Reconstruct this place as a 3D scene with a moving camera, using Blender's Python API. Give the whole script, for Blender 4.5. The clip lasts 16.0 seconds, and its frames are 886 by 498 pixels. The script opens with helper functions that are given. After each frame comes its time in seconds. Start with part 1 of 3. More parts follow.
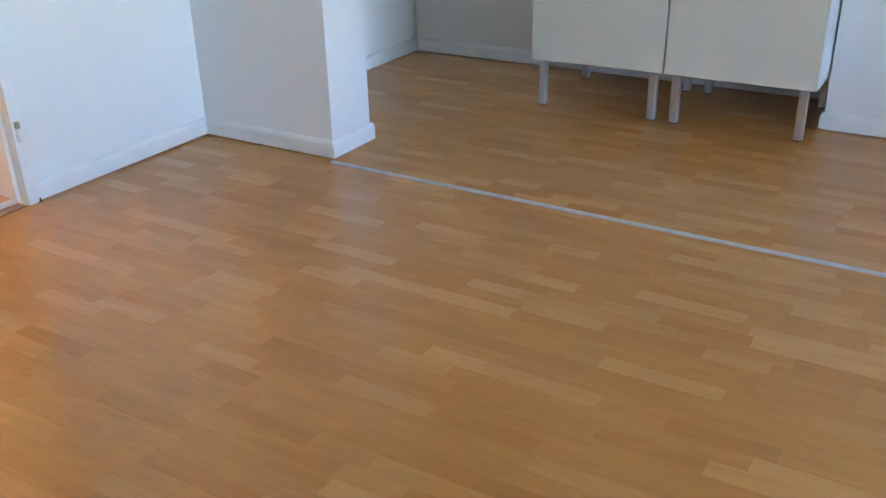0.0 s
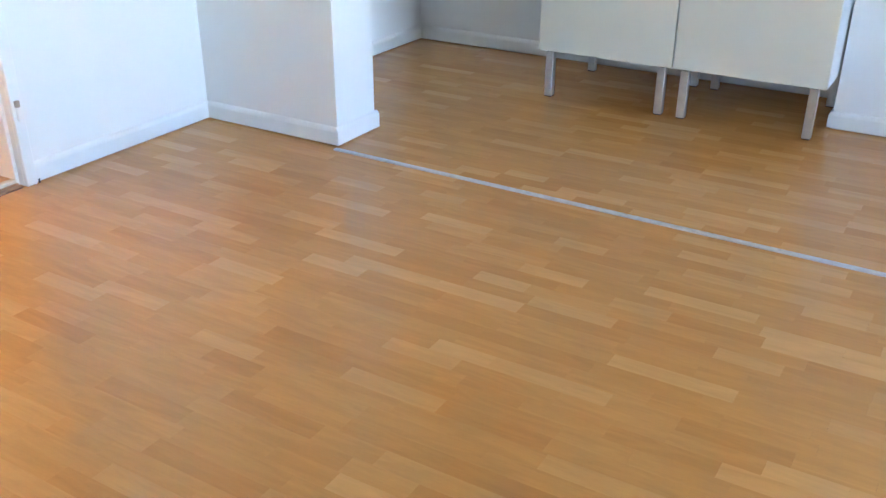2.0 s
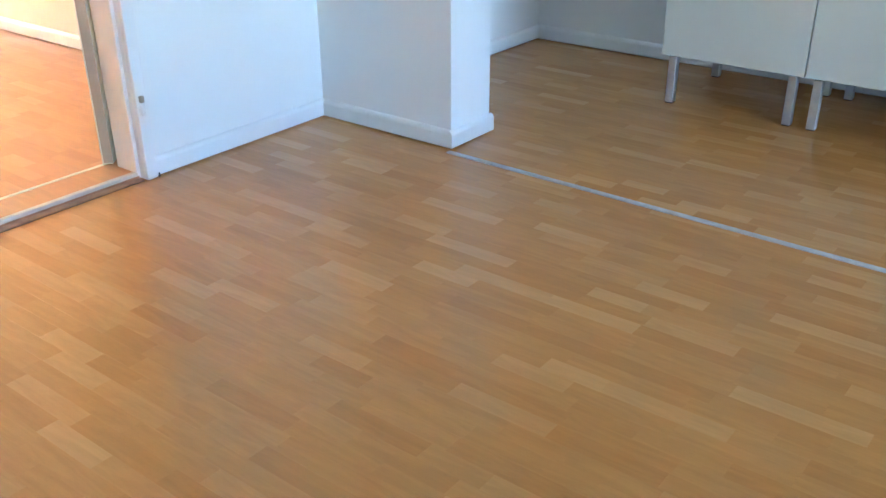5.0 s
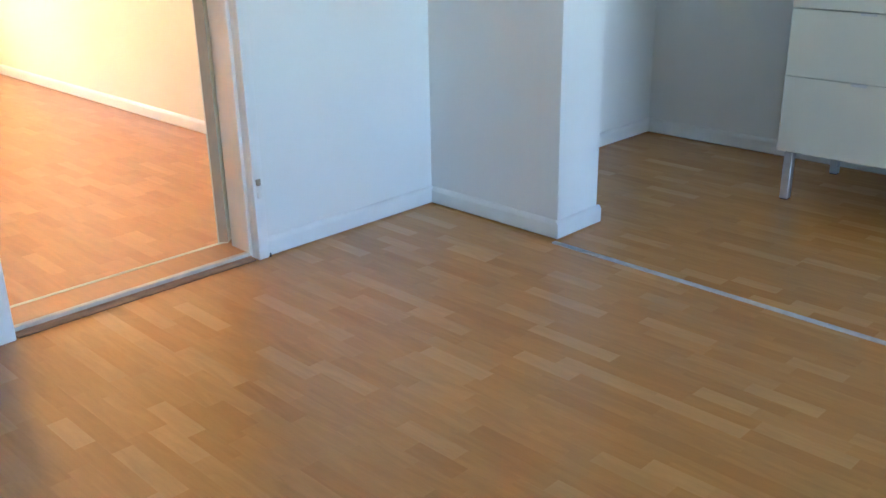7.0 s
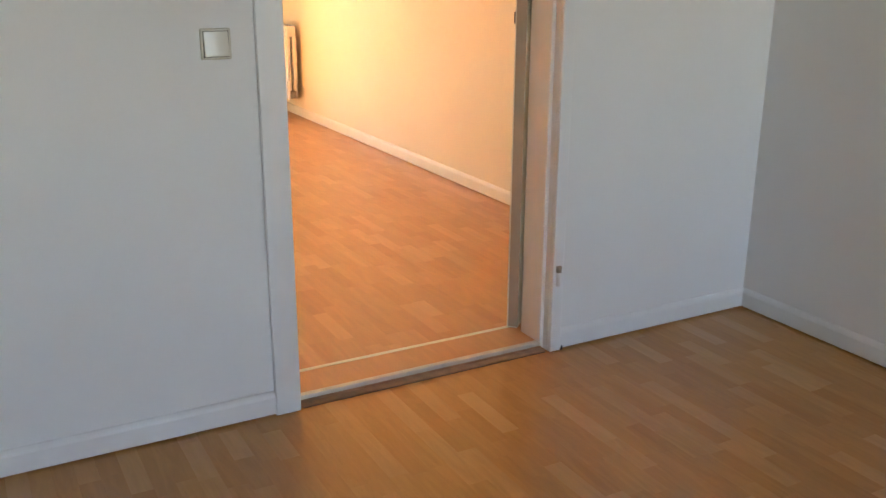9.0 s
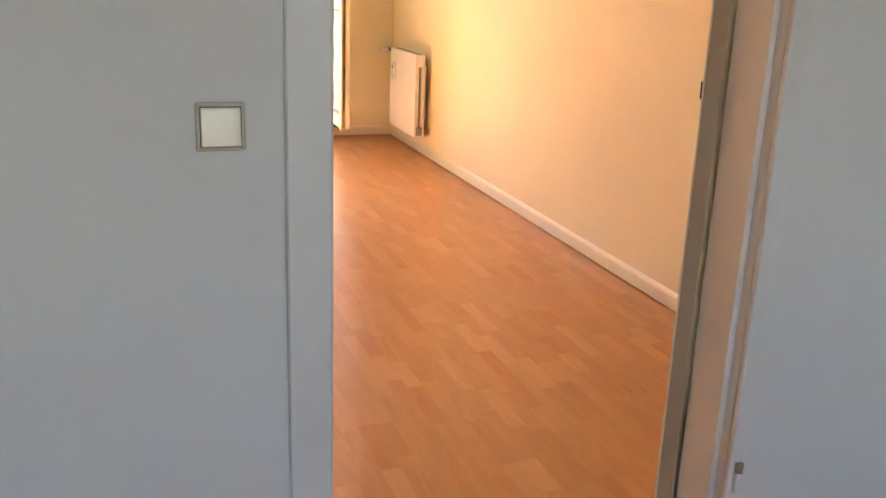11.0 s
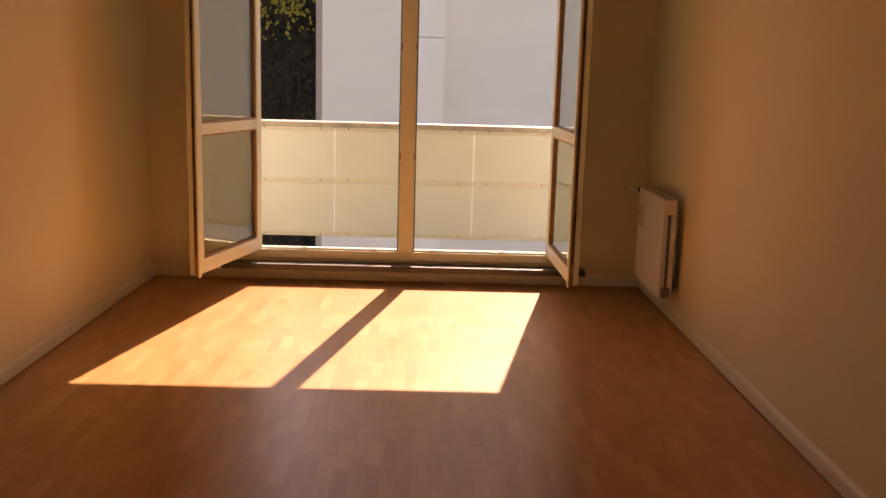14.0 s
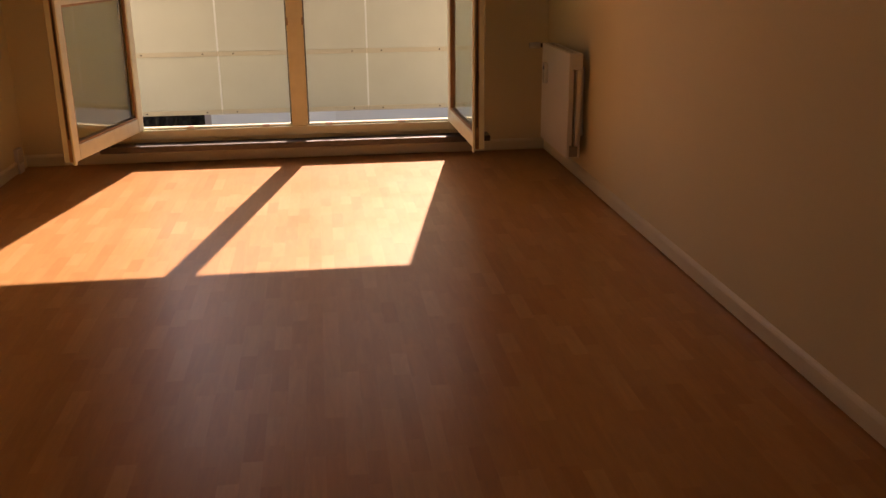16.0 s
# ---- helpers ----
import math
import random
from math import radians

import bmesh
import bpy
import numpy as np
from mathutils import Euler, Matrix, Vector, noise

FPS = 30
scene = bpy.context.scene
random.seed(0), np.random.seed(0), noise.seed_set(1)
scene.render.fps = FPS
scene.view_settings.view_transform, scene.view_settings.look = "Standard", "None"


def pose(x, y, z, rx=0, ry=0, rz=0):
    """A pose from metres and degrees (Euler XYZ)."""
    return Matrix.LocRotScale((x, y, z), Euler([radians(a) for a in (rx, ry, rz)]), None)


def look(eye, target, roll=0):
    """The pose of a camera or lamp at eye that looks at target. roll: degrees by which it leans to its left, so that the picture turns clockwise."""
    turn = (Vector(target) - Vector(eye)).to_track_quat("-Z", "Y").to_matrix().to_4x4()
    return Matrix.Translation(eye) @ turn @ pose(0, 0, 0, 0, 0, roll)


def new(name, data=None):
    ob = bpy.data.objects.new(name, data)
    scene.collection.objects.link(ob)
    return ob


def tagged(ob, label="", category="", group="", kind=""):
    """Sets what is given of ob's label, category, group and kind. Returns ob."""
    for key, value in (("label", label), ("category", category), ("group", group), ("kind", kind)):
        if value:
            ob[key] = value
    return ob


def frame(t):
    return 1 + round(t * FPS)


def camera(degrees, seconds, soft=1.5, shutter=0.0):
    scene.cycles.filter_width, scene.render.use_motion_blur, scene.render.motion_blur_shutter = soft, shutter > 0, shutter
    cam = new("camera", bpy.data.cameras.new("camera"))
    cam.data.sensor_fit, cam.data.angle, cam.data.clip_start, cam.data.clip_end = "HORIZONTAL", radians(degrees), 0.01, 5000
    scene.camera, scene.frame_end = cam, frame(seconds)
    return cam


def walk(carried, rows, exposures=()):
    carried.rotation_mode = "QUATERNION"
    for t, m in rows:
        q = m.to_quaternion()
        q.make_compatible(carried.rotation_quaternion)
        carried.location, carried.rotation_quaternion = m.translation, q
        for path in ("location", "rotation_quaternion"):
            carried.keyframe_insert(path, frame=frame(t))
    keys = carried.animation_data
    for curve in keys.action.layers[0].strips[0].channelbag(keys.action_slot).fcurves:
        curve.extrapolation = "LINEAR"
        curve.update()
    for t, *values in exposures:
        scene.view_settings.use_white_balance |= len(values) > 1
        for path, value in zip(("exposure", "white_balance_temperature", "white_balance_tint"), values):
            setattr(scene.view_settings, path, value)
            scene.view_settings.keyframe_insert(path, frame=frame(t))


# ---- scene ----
cam = camera(51.3, 16.0)
PATH = [
    (0, (-2.681, -2.134, 1.226), (-1.143, -1.188, 0.366), -1.4),
    (0.5, (-2.67, -2.135, 1.221), (-1.101, -1.246, 0.358), -0.5),
    (1, (-2.668, -2.119, 1.235), (-1.102, -1.216, 0.378), -0.6),
    (1.5, (-2.668, -2.075, 1.185), (-1.143, -1.228, 0.207), 1.4),
    (2, (-2.672, -2.074, 1.217), (-1.133, -1.15, 0.335), 0.2),
    (2.5, (-2.665, -2.055, 1.219), (-1.136, -1.088, 0.365), 1.0),
    (3, (-2.675, -2.012, 1.223), (-1.146, -1.045, 0.37), 2.2),
    (3.5, (-2.675, -2.008, 1.191), (-1.178, -0.973, 0.359), 1.4),
    (3.7, (-2.673, -2.003, 1.198), (-1.185, -0.988, 0.329), 1.3),
    (5.8, (-2.607, -2.001, 1.233), (-1.224, -0.841, 0.371), -1.0),
    (6, (-2.608, -2.002, 1.23), (-1.22, -0.832, 0.39), -0.9),
    (6.5, (-2.604, -2.01, 1.245), (-1.249, -0.76, 0.467), -1.5),
    (7, (-2.615, -2.001, 1.233), (-1.295, -0.682, 0.514), -1.0),
    (7.5, (-2.629, -1.97, 1.225), (-1.399, -0.578, 0.485), -1.2),
    (8, (-2.65, -1.942, 1.237), (-1.49, -0.471, 0.537), -0.7),
    (8.5, (-2.681, -1.778, 1.228), (-1.57, -0.249, 0.575), -0.3),
    (9, (-2.559, -1.645, 1.269), (-1.644, 0.026, 0.66), 0.3),
    (9.2, (-2.493, -1.612, 1.263), (-1.618, 0.08, 0.654), 1.5),
    (11.3, (-2.013, -0.602, 1.303), (-1.39, 1.207, 0.721), 1.4),
    (11.5, (-1.957, -0.487, 1.303), (-1.356, 1.329, 0.72), 0.8),
    (12, (-1.789, -0.289, 1.317), (-1.388, 1.602, 0.802), 0.8),
    (12.5, (-1.669, -0.092, 1.326), (-1.366, 1.819, 0.819), 1.9),
    (13, (-1.561, 0.11, 1.345), (-1.294, 2.038, 0.888), 1.3),
    (13.5, (-1.462, 0.242, 1.355), (-1.404, 2.206, 0.981), 2.8),
    (14, (-1.444, 0.254, 1.373), (-1.41, 2.22, 1.007), 1.6),
    (14.5, (-1.422, 0.278, 1.384), (-1.404, 2.246, 1.026), 1.1),
    (15, (-1.425, 0.283, 1.382), (-1.431, 2.252, 1.033), 0.8),
    (15.5, (-1.438, 0.309, 1.351), (-1.459, 2.268, 0.949), 0.6),
    (16, (-1.443, 0.482, 1.282), (-1.2, 2.367, 0.659), -0.5),
]
EXPOSURES = [
    (0.0, 5.28, 5850, 11), (0.5, 5.5, 5850, 10), (1.0, 5.6, 5850, 9), (1.5, 5.55, 4700, 0), (2.0, 5.82, 5800, 10), (2.5, 5.85, 5850, 10), (3.5, 5.78, 5650, 8),
    (6.0, 5.3, 5200, 5), (7.0, 5.07, 5400, 5),
    (8.5, 4.65, 6800, 14), (9.0, 4.35, 7000, 16), (11.5, 3.97, 6800, 18), (12.0, 3.58, 6500, 11), (12.5, 3.02, 7900, 19),
    (13.0, 2.3, 9500, 27), (13.5, 1.72, 9600, 29), (14.5, 1.04, 9600, 37), (15.5, 1.06, 9600, 37), (16.0, 0.82, 9200, 30),
]
walk(cam, [(t, look(eye, target, roll)) for t, eye, target, roll in PATH], EXPOSURES)

# ---- world, sun and large lights ----
SUN_WAY = Vector((-0.211, -1.0, -0.97))
SUN_HIGH = math.atan2(0.97, math.hypot(0.211, 1.0))
world = bpy.data.worlds.new("sky")
scene.world = world
world.use_nodes = True
wn, wl = world.node_tree.nodes, world.node_tree.links
sky = wn.new("ShaderNodeTexSky")
sky.sky_type = "NISHITA"
sky.sun_disc = False
sky.sun_elevation = SUN_HIGH
sky.sun_rotation = math.atan2(0.211, 1.0)
background = wn["Background"]
background.inputs["Strength"].default_value = 0.11
wl.new(sky.outputs["Color"], background.inputs["Color"])

sun_data = bpy.data.lights.new("sun", "SUN")
sun_data.energy, sun_data.angle, sun_data.color = 5.0, radians(0.5), (1.0, 0.925, 0.91)
sun = new("sun", sun_data)
sun.matrix_world = look((0, 0, 0), SUN_WAY) @ Matrix.Translation((0, 0, 20))


def sky_lamp(name, x, y, z, wide, high, watts, colour, toward):
    data = bpy.data.lights.new(name, "AREA")
    data.shape, data.size, data.size_y = "RECTANGLE", wide, high
    data.energy, data.color = watts, colour
    lamp = new(name, data)
    lamp.matrix_world = look((x, y, z), toward)
    return lamp


# daylight from the kitchen window behind the walker
sky_lamp("window_daylight", -1.5, -6.36, 1.6, 3.0, 1.3, 1.0, (0.82, 0.91, 1.0), (-1.5, 0, 1.6))


# ---- materials ----
def material(name, base, rough=0.5, metal=0.0, spec=0.5, vary=0.06, scale=6.0, bump=0.02, bump_scale=220.0, coat=0.0):
    m = bpy.data.materials.new(name)
    m.use_nodes = True
    n, k = m.node_tree.nodes, m.node_tree.links
    p = n["Principled BSDF"]
    p.inputs["Roughness"].default_value = rough
    p.inputs["Metallic"].default_value = metal
    p.inputs["Specular IOR Level"].default_value = spec
    p.inputs["Coat Weight"].default_value = coat
    geo = n.new("ShaderNodeNewGeometry")
    big, fine = n.new("ShaderNodeTexNoise"), n.new("ShaderNodeTexNoise")
    big.inputs["Scale"].default_value, big.inputs["Detail"].default_value = scale, 5
    fine.inputs["Scale"].default_value, fine.inputs["Detail"].default_value = bump_scale, 3
    for t in (big, fine):
        k.new(geo.outputs["Position"], t.inputs["Vector"])
    ramp = n.new("ShaderNodeValToRGB")
    ramp.color_ramp.elements[0].position, ramp.color_ramp.elements[1].position = 0.3, 0.7
    ramp.color_ramp.elements[0].color = (*[c * (1 - vary) for c in base], 1)
    ramp.color_ramp.elements[1].color = (*[min(1, c * (1 + vary)) for c in base], 1)
    k.new(big.outputs["Fac"], ramp.inputs["Fac"])
    k.new(ramp.outputs["Color"], p.inputs["Base Color"])
    if bump:
        b = n.new("ShaderNodeBump")
        b.inputs["Strength"].default_value, b.inputs["Distance"].default_value = bump, 0.01
        k.new(fine.outputs["Fac"], b.inputs["Height"])
        k.new(b.outputs["Normal"], p.inputs["Normal"])
    return m


def laminate(name, by_island, tones, gloss, spec):
    """Printed beech laminate: the tone differs from strip to strip, the grain runs along y."""
    m = bpy.data.materials.new(name)
    m.use_nodes = True
    n, k = m.node_tree.nodes, m.node_tree.links
    p = n["Principled BSDF"]
    p.inputs["Specular IOR Level"].default_value = spec
    geo = n.new("ShaderNodeNewGeometry")
    if by_island:
        pick = geo.outputs["Random Per Island"]
    else:
        pick = n.new("ShaderNodeObjectInfo").outputs["Random"]
    tone = n.new("ShaderNodeValToRGB")
    e = tone.color_ramp.elements
    e[0].position, e[0].color = 0.0, (*tones[0], 1)
    e[1].position, e[1].color = 1.0, (*tones[3], 1)
    for at, c in ((0.25, tones[1]), (0.7, tones[2])):
        el = e.new(at)
        el.color = (*c, 1)
    k.new(pick, tone.inputs["Fac"])
    # grain, shifted from strip to strip
    shift = n.new("ShaderNodeVectorMath")
    shift.operation = "MULTIPLY_ADD"
    shift.inputs[1].default_value = (75, 3.2, 30)
    k.new(geo.outputs["Position"], shift.inputs[0])
    comb = n.new("ShaderNodeCombineXYZ")
    mul = n.new("ShaderNodeMath")
    mul.operation, mul.inputs[1].default_value = "MULTIPLY", 57.0
    k.new(pick, mul.inputs[0])
    k.new(mul.outputs[0], comb.inputs[0])
    k.new(mul.outputs[0], comb.inputs[1])
    k.new(comb.outputs[0], shift.inputs[2])
    grain = n.new("ShaderNodeTexNoise")
    grain.inputs["Scale"].default_value, grain.inputs["Detail"].default_value = 1.6, 6
    grain.inputs["Roughness"].default_value, grain.inputs["Distortion"].default_value = 0.62, 0.6
    k.new(shift.outputs[0], grain.inputs["Vector"])
    gr = n.new("ShaderNodeMapRange")
    gr.inputs["From Min"].default_value, gr.inputs["From Max"].default_value = 0.25, 0.75
    gr.inputs["To Min"].default_value, gr.inputs["To Max"].default_value = 0.965, 1.035
    k.new(grain.outputs["Fac"], gr.inputs["Value"])
    # broad figure: soft flames that drift along the strip
    flow = n.new("ShaderNodeVectorMath")
    flow.operation = "MULTIPLY"
    flow.inputs[1].default_value = (0.32, 1.1, 1.0)
    k.new(shift.outputs[0], flow.inputs[0])
    figure = n.new("ShaderNodeTexNoise")
    figure.inputs["Scale"].default_value, figure.inputs["Detail"].default_value = 1.1, 2
    figure.inputs["Distortion"].default_value = 1.4
    k.new(flow.outputs[0], figure.inputs["Vector"])
    fg = n.new("ShaderNodeMapRange")
    fg.inputs["From Min"].default_value, fg.inputs["From Max"].default_value = 0.3, 0.7
    fg.inputs["To Min"].default_value, fg.inputs["To Max"].default_value = 0.93, 1.06
    k.new(figure.outputs["Fac"], fg.inputs["Value"])
    # short dark pores
    pore_at = n.new("ShaderNodeVectorMath")
    pore_at.operation = "MULTIPLY"
    pore_at.inputs[1].default_value = (5.0, 14.0, 1.0)
    k.new(shift.outputs[0], pore_at.inputs[0])
    pores = n.new("ShaderNodeTexNoise")
    pores.inputs["Scale"].default_value, pores.inputs["Detail"].default_value = 1.0, 1
    k.new(pore_at.outputs[0], pores.inputs["Vector"])
    pr = n.new("ShaderNodeMapRange")
    pr.inputs["From Min"].default_value, pr.inputs["From Max"].default_value = 0.62, 0.72
    pr.inputs["To Min"].default_value, pr.inputs["To Max"].default_value = 1.0, 0.95
    k.new(pores.outputs["Fac"], pr.inputs["Value"])
    both = n.new("ShaderNodeMath")
    both.operation = "MULTIPLY"
    k.new(gr.outputs["Result"], both.inputs[0])
    k.new(fg.outputs["Result"], both.inputs[1])
    figured = n.new("ShaderNodeMath")
    figured.operation = "MULTIPLY"
    k.new(both.outputs[0], figured.inputs[0])
    k.new(pr.outputs["Result"], figured.inputs[1])
    mix = n.new("ShaderNodeVectorMath")
    mix.operation = "SCALE"
    k.new(tone.outputs["Color"], mix.inputs[0])
    k.new(figured.outputs[0], mix.inputs["Scale"])
    k.new(mix.outputs[0], p.inputs["Base Color"])
    # smears of wear in the gloss
    smear = n.new("ShaderNodeTexNoise")
    smear.inputs["Scale"].default_value, smear.inputs["Detail"].default_value = 3.0, 5
    k.new(geo.outputs["Position"], smear.inputs["Vector"])
    rr = n.new("ShaderNodeMapRange")
    rr.inputs["To Min"].default_value, rr.inputs["To Max"].default_value = gloss[0], gloss[1]
    k.new(smear.outputs["Fac"], rr.inputs["Value"])
    k.new(rr.outputs["Result"], p.inputs["Roughness"])
    b = n.new("ShaderNodeBump")
    b.inputs["Strength"].default_value, b.inputs["Distance"].default_value = 0.03, 0.002
    k.new(grain.outputs["Fac"], b.inputs["Height"])
    k.new(b.outputs["Normal"], p.inputs["Normal"])
    return m


BEECH = ((0.485, 0.217, 0.052), (0.520, 0.243, 0.061), (0.540, 0.257, 0.067), (0.600, 0.310, 0.095))
RED_BEECH = ((0.480, 0.216, 0.071), (0.515, 0.245, 0.086), (0.530, 0.257, 0.092), (0.590, 0.305, 0.122))
lam_piece, lam_joined = laminate("laminate_strip", False, BEECH, (0.16, 0.265), 0.55), laminate("laminate_rest", True, BEECH, (0.16, 0.265), 0.55)
red_piece, red_joined = laminate("living_laminate_strip", False, RED_BEECH, (0.285, 0.36), 0.68), laminate("living_laminate_rest", True, RED_BEECH, (0.285, 0.36), 0.68)
wall_paint = material("wall_paint", (0.80, 0.80, 0.79), 0.75, vary=0.015, scale=2.5, bump=0.05, bump_scale=160, spec=0.3)
living_paint = material("living_paint", (0.82, 0.733, 0.500), 0.75, vary=0.02, scale=2.0, bump=0.07, bump_scale=160, spec=0.3)
ceiling_paint = material("ceiling_paint", (0.82, 0.82, 0.81), 0.9, vary=0.01)
trim_paint = material("trim_paint", (0.80, 0.80, 0.79), 0.38, vary=0.03, scale=9, bump=0.03, bump_scale=60)
living_trim = material("living_trim", (0.82, 0.77, 0.60), 0.42, vary=0.03, scale=9, bump=0.03, bump_scale=60)
frame_paint = material("frame_paint", (0.76, 0.785, 0.62), 0.35, vary=0.05, scale=14, bump=0.03, bump_scale=70)
# brown tone that paints shade on the open door's hinge edge
door_edge_shade = material("shaded_door_edge", (0.46, 0.34, 0.23), 0.4, vary=0.06, scale=9, bump=0.03, bump_scale=60)
cabinet_white = material("cabinet_foil", (0.67, 0.645, 0.545), 0.32, vary=0.012, scale=3, bump=0.008)
cabinet_edge = material("cabinet_edge", (0.74, 0.76, 0.78), 0.45, vary=0.02)
aluminium = material("brushed_aluminium", (0.62, 0.62, 0.62), 0.34, metal=0.9, vary=0.06, scale=40, bump=0.03)
keep_metal = material("dull_keep", (0.36, 0.30, 0.23), 0.5, metal=0.3, vary=0.1)
steel = material("screw_steel", (0.45, 0.44, 0.42), 0.4, metal=1.0)
dark_metal = material("dark_metal", (0.06, 0.055, 0.05), 0.5, metal=0.6)
dark_gap = material("shadow_gap", (0.03, 0.025, 0.02), 0.8)
bare_wood = material("stained_wood_edge", (0.36, 0.22, 0.11), 0.55, vary=0.25, scale=30, bump=0.05)
riser_wood = material("riser_wood", (0.36, 0.19, 0.095), 0.5, vary=0.2, scale=30, bump=0.04)
ledge_stone = material("dark_ledge", (0.10, 0.088, 0.075), 0.45, vary=0.2, scale=35, bump=0.03)
switch_plastic = material("switch_plastic", (0.62, 0.58, 0.48), 0.16, vary=0.01, bump=0)
rocker_plastic = material("rocker_plastic", (0.62, 0.58, 0.48), 0.06, spec=0.3, vary=0.01, bump=0)
socket_plastic = material("socket_plastic", (0.80, 0.79, 0.74), 0.25, vary=0.01, bump=0)
radiator_enamel = material("radiator_enamel", (0.80, 0.78, 0.72), 0.3, vary=0.02, bump=0.01)
radiator_inside = material("radiator_inside", (0.30, 0.27, 0.22), 0.6, vary=0.1)
# one plaster in three tones: lighter pilaster and darker right wall paint the shade
plaster_far = material("far_plaster", (0.88, 0.855, 0.775), 0.9, vary=0.03, scale=0.8, bump=0.05, bump_scale=20)
plaster_lit = material("far_plaster_lit", (0.92, 0.90, 0.83), 0.9, vary=0.02, scale=0.8, bump=0.05, bump_scale=20)
plaster_shade = material("far_plaster_shaded", (0.85, 0.825, 0.755), 0.9, vary=0.03, scale=0.8, bump=0.05, bump_scale=20)
plaster_edge = material("far_plaster_edge", (0.48, 0.40, 0.34), 0.9, vary=0.08, scale=3)
roof_tiles = material("roof_tile", (0.22, 0.10, 0.07), 0.8, vary=0.2)
ivy_wall = material("ivy_wall", (0.045, 0.035, 0.028), 0.9, vary=0.4, scale=3, bump=0.3, bump_scale=12)
stem_bark = material("stem_bark", (0.055, 0.04, 0.028), 0.85, vary=0.25)
slab_concrete = material("balcony_concrete", (0.42, 0.41, 0.39), 0.85, vary=0.1, scale=5, bump=0.1, bump_scale=60)
ground_paving = material("ground_paving", (0.64, 0.62, 0.58), 0.9, vary=0.15, scale=0.6)
threshold_metal = material("threshold_metal", (0.50, 0.475, 0.42), 0.5, metal=0.1, vary=0.12, scale=30, bump=0.04)
sill_grey = material("sill_nosing", (0.64, 0.60, 0.52), 0.42, vary=0.1, scale=25, bump=0.05)


def see_through(name, base, translucent, rough):
    m = bpy.data.materials.new(name)
    m.use_nodes = True
    n, k = m.node_tree.nodes, m.node_tree.links
    p = n["Principled BSDF"]
    geo, noise_tex, ramp = n.new("ShaderNodeNewGeometry"), n.new("ShaderNodeTexNoise"), n.new("ShaderNodeValToRGB")
    noise_tex.inputs["Scale"].default_value, noise_tex.inputs["Detail"].default_value = 4, 6
    k.new(geo.outputs["Position"], noise_tex.inputs["Vector"])
    ramp.color_ramp.elements[0].position, ramp.color_ramp.elements[1].position = 0.25, 0.75
    ramp.color_ramp.elements[0].color = (*[c * 0.93 for c in base], 1)
    ramp.color_ramp.elements[1].color = (*base, 1)
    k.new(noise_tex.outputs["Fac"], ramp.inputs["Fac"])
    k.new(ramp.outputs["Color"], p.inputs["Base Color"])
    p.inputs["Roughness"].default_value = rough
    t, mix = n.new("ShaderNodeBsdfTranslucent"), n.new("ShaderNodeMixShader")
    k.new(ramp.outputs["Color"], t.inputs["Color"])
    mix.inputs["Fac"].default_value = translucent
    k.new(p.outputs[0], mix.inputs[1])
    k.new(t.outputs[0], mix.inputs[2])
    k.new(mix.outputs[0], n["Material Output"].inputs["Surface"])
    return m


panel_ivory = see_through("balcony_panel", (0.52, 0.580, 0.555), 0.010, 0.5)
rail_grey = material("weathered_rail", (0.30, 0.29, 0.27), 0.5, metal=0.3, vary=0.25, scale=12, bump=0.06, bump_scale=40)
panel_band = see_through("balcony_band", (0.52, 0.52, 0.45), 0.006, 0.5)
panel_seam = see_through("balcony_seam", (0.78, 0.86, 0.90), 0.09, 0.5)
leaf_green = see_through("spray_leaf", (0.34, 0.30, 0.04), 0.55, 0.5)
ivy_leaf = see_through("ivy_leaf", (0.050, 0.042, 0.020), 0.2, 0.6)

glass = bpy.data.materials.new("window_glass")
glass.use_nodes = True
gp = glass.node_tree.nodes["Principled BSDF"]
gp.inputs["Base Color"].default_value = (0.91, 0.93, 0.80, 1)
gp.inputs["Roughness"].default_value = 0.0
gp.inputs["IOR"].default_value = 1.45
gp.inputs["Transmission Weight"].default_value = 1.0


# ---- mesh helpers ----
def box(bm, x0, x1, y0, y1, z0, z1, bevel=0.0, segments=1):
    vs = [bm.verts.new((x, y, z)) for x in (x0, x1) for y in (y0, y1) for z in (z0, z1)]
    fs = [bm.faces.new([vs[i] for i in q]) for q in
          ((0, 1, 3, 2), (4, 6, 7, 5), (0, 4, 5, 1), (2, 3, 7, 6), (0, 2, 6, 4), (1, 5, 7, 3))]
    if bevel:
        es = list({e for f in fs for e in f.edges})
        bmesh.ops.bevel(bm, geom=es, offset=bevel, segments=segments, profile=0.6, affect="EDGES")
    return bm


def boxed(*dims, bevel=0.0, segments=1):
    return box(bmesh.new(), *dims, bevel=bevel, segments=segments)


def rod(bm, a, b, r, sides=14, r2=None):
    a, b = Vector(a), Vector(b)
    m = (b - a).to_track_quat("Z", "Y").to_matrix().to_4x4()
    m.translation = (a + b) / 2
    bmesh.ops.create_cone(bm, cap_ends=True, segments=sides, radius1=r, radius2=r if r2 is None else r2,
                          depth=(b - a).length, matrix=m)
    return bm


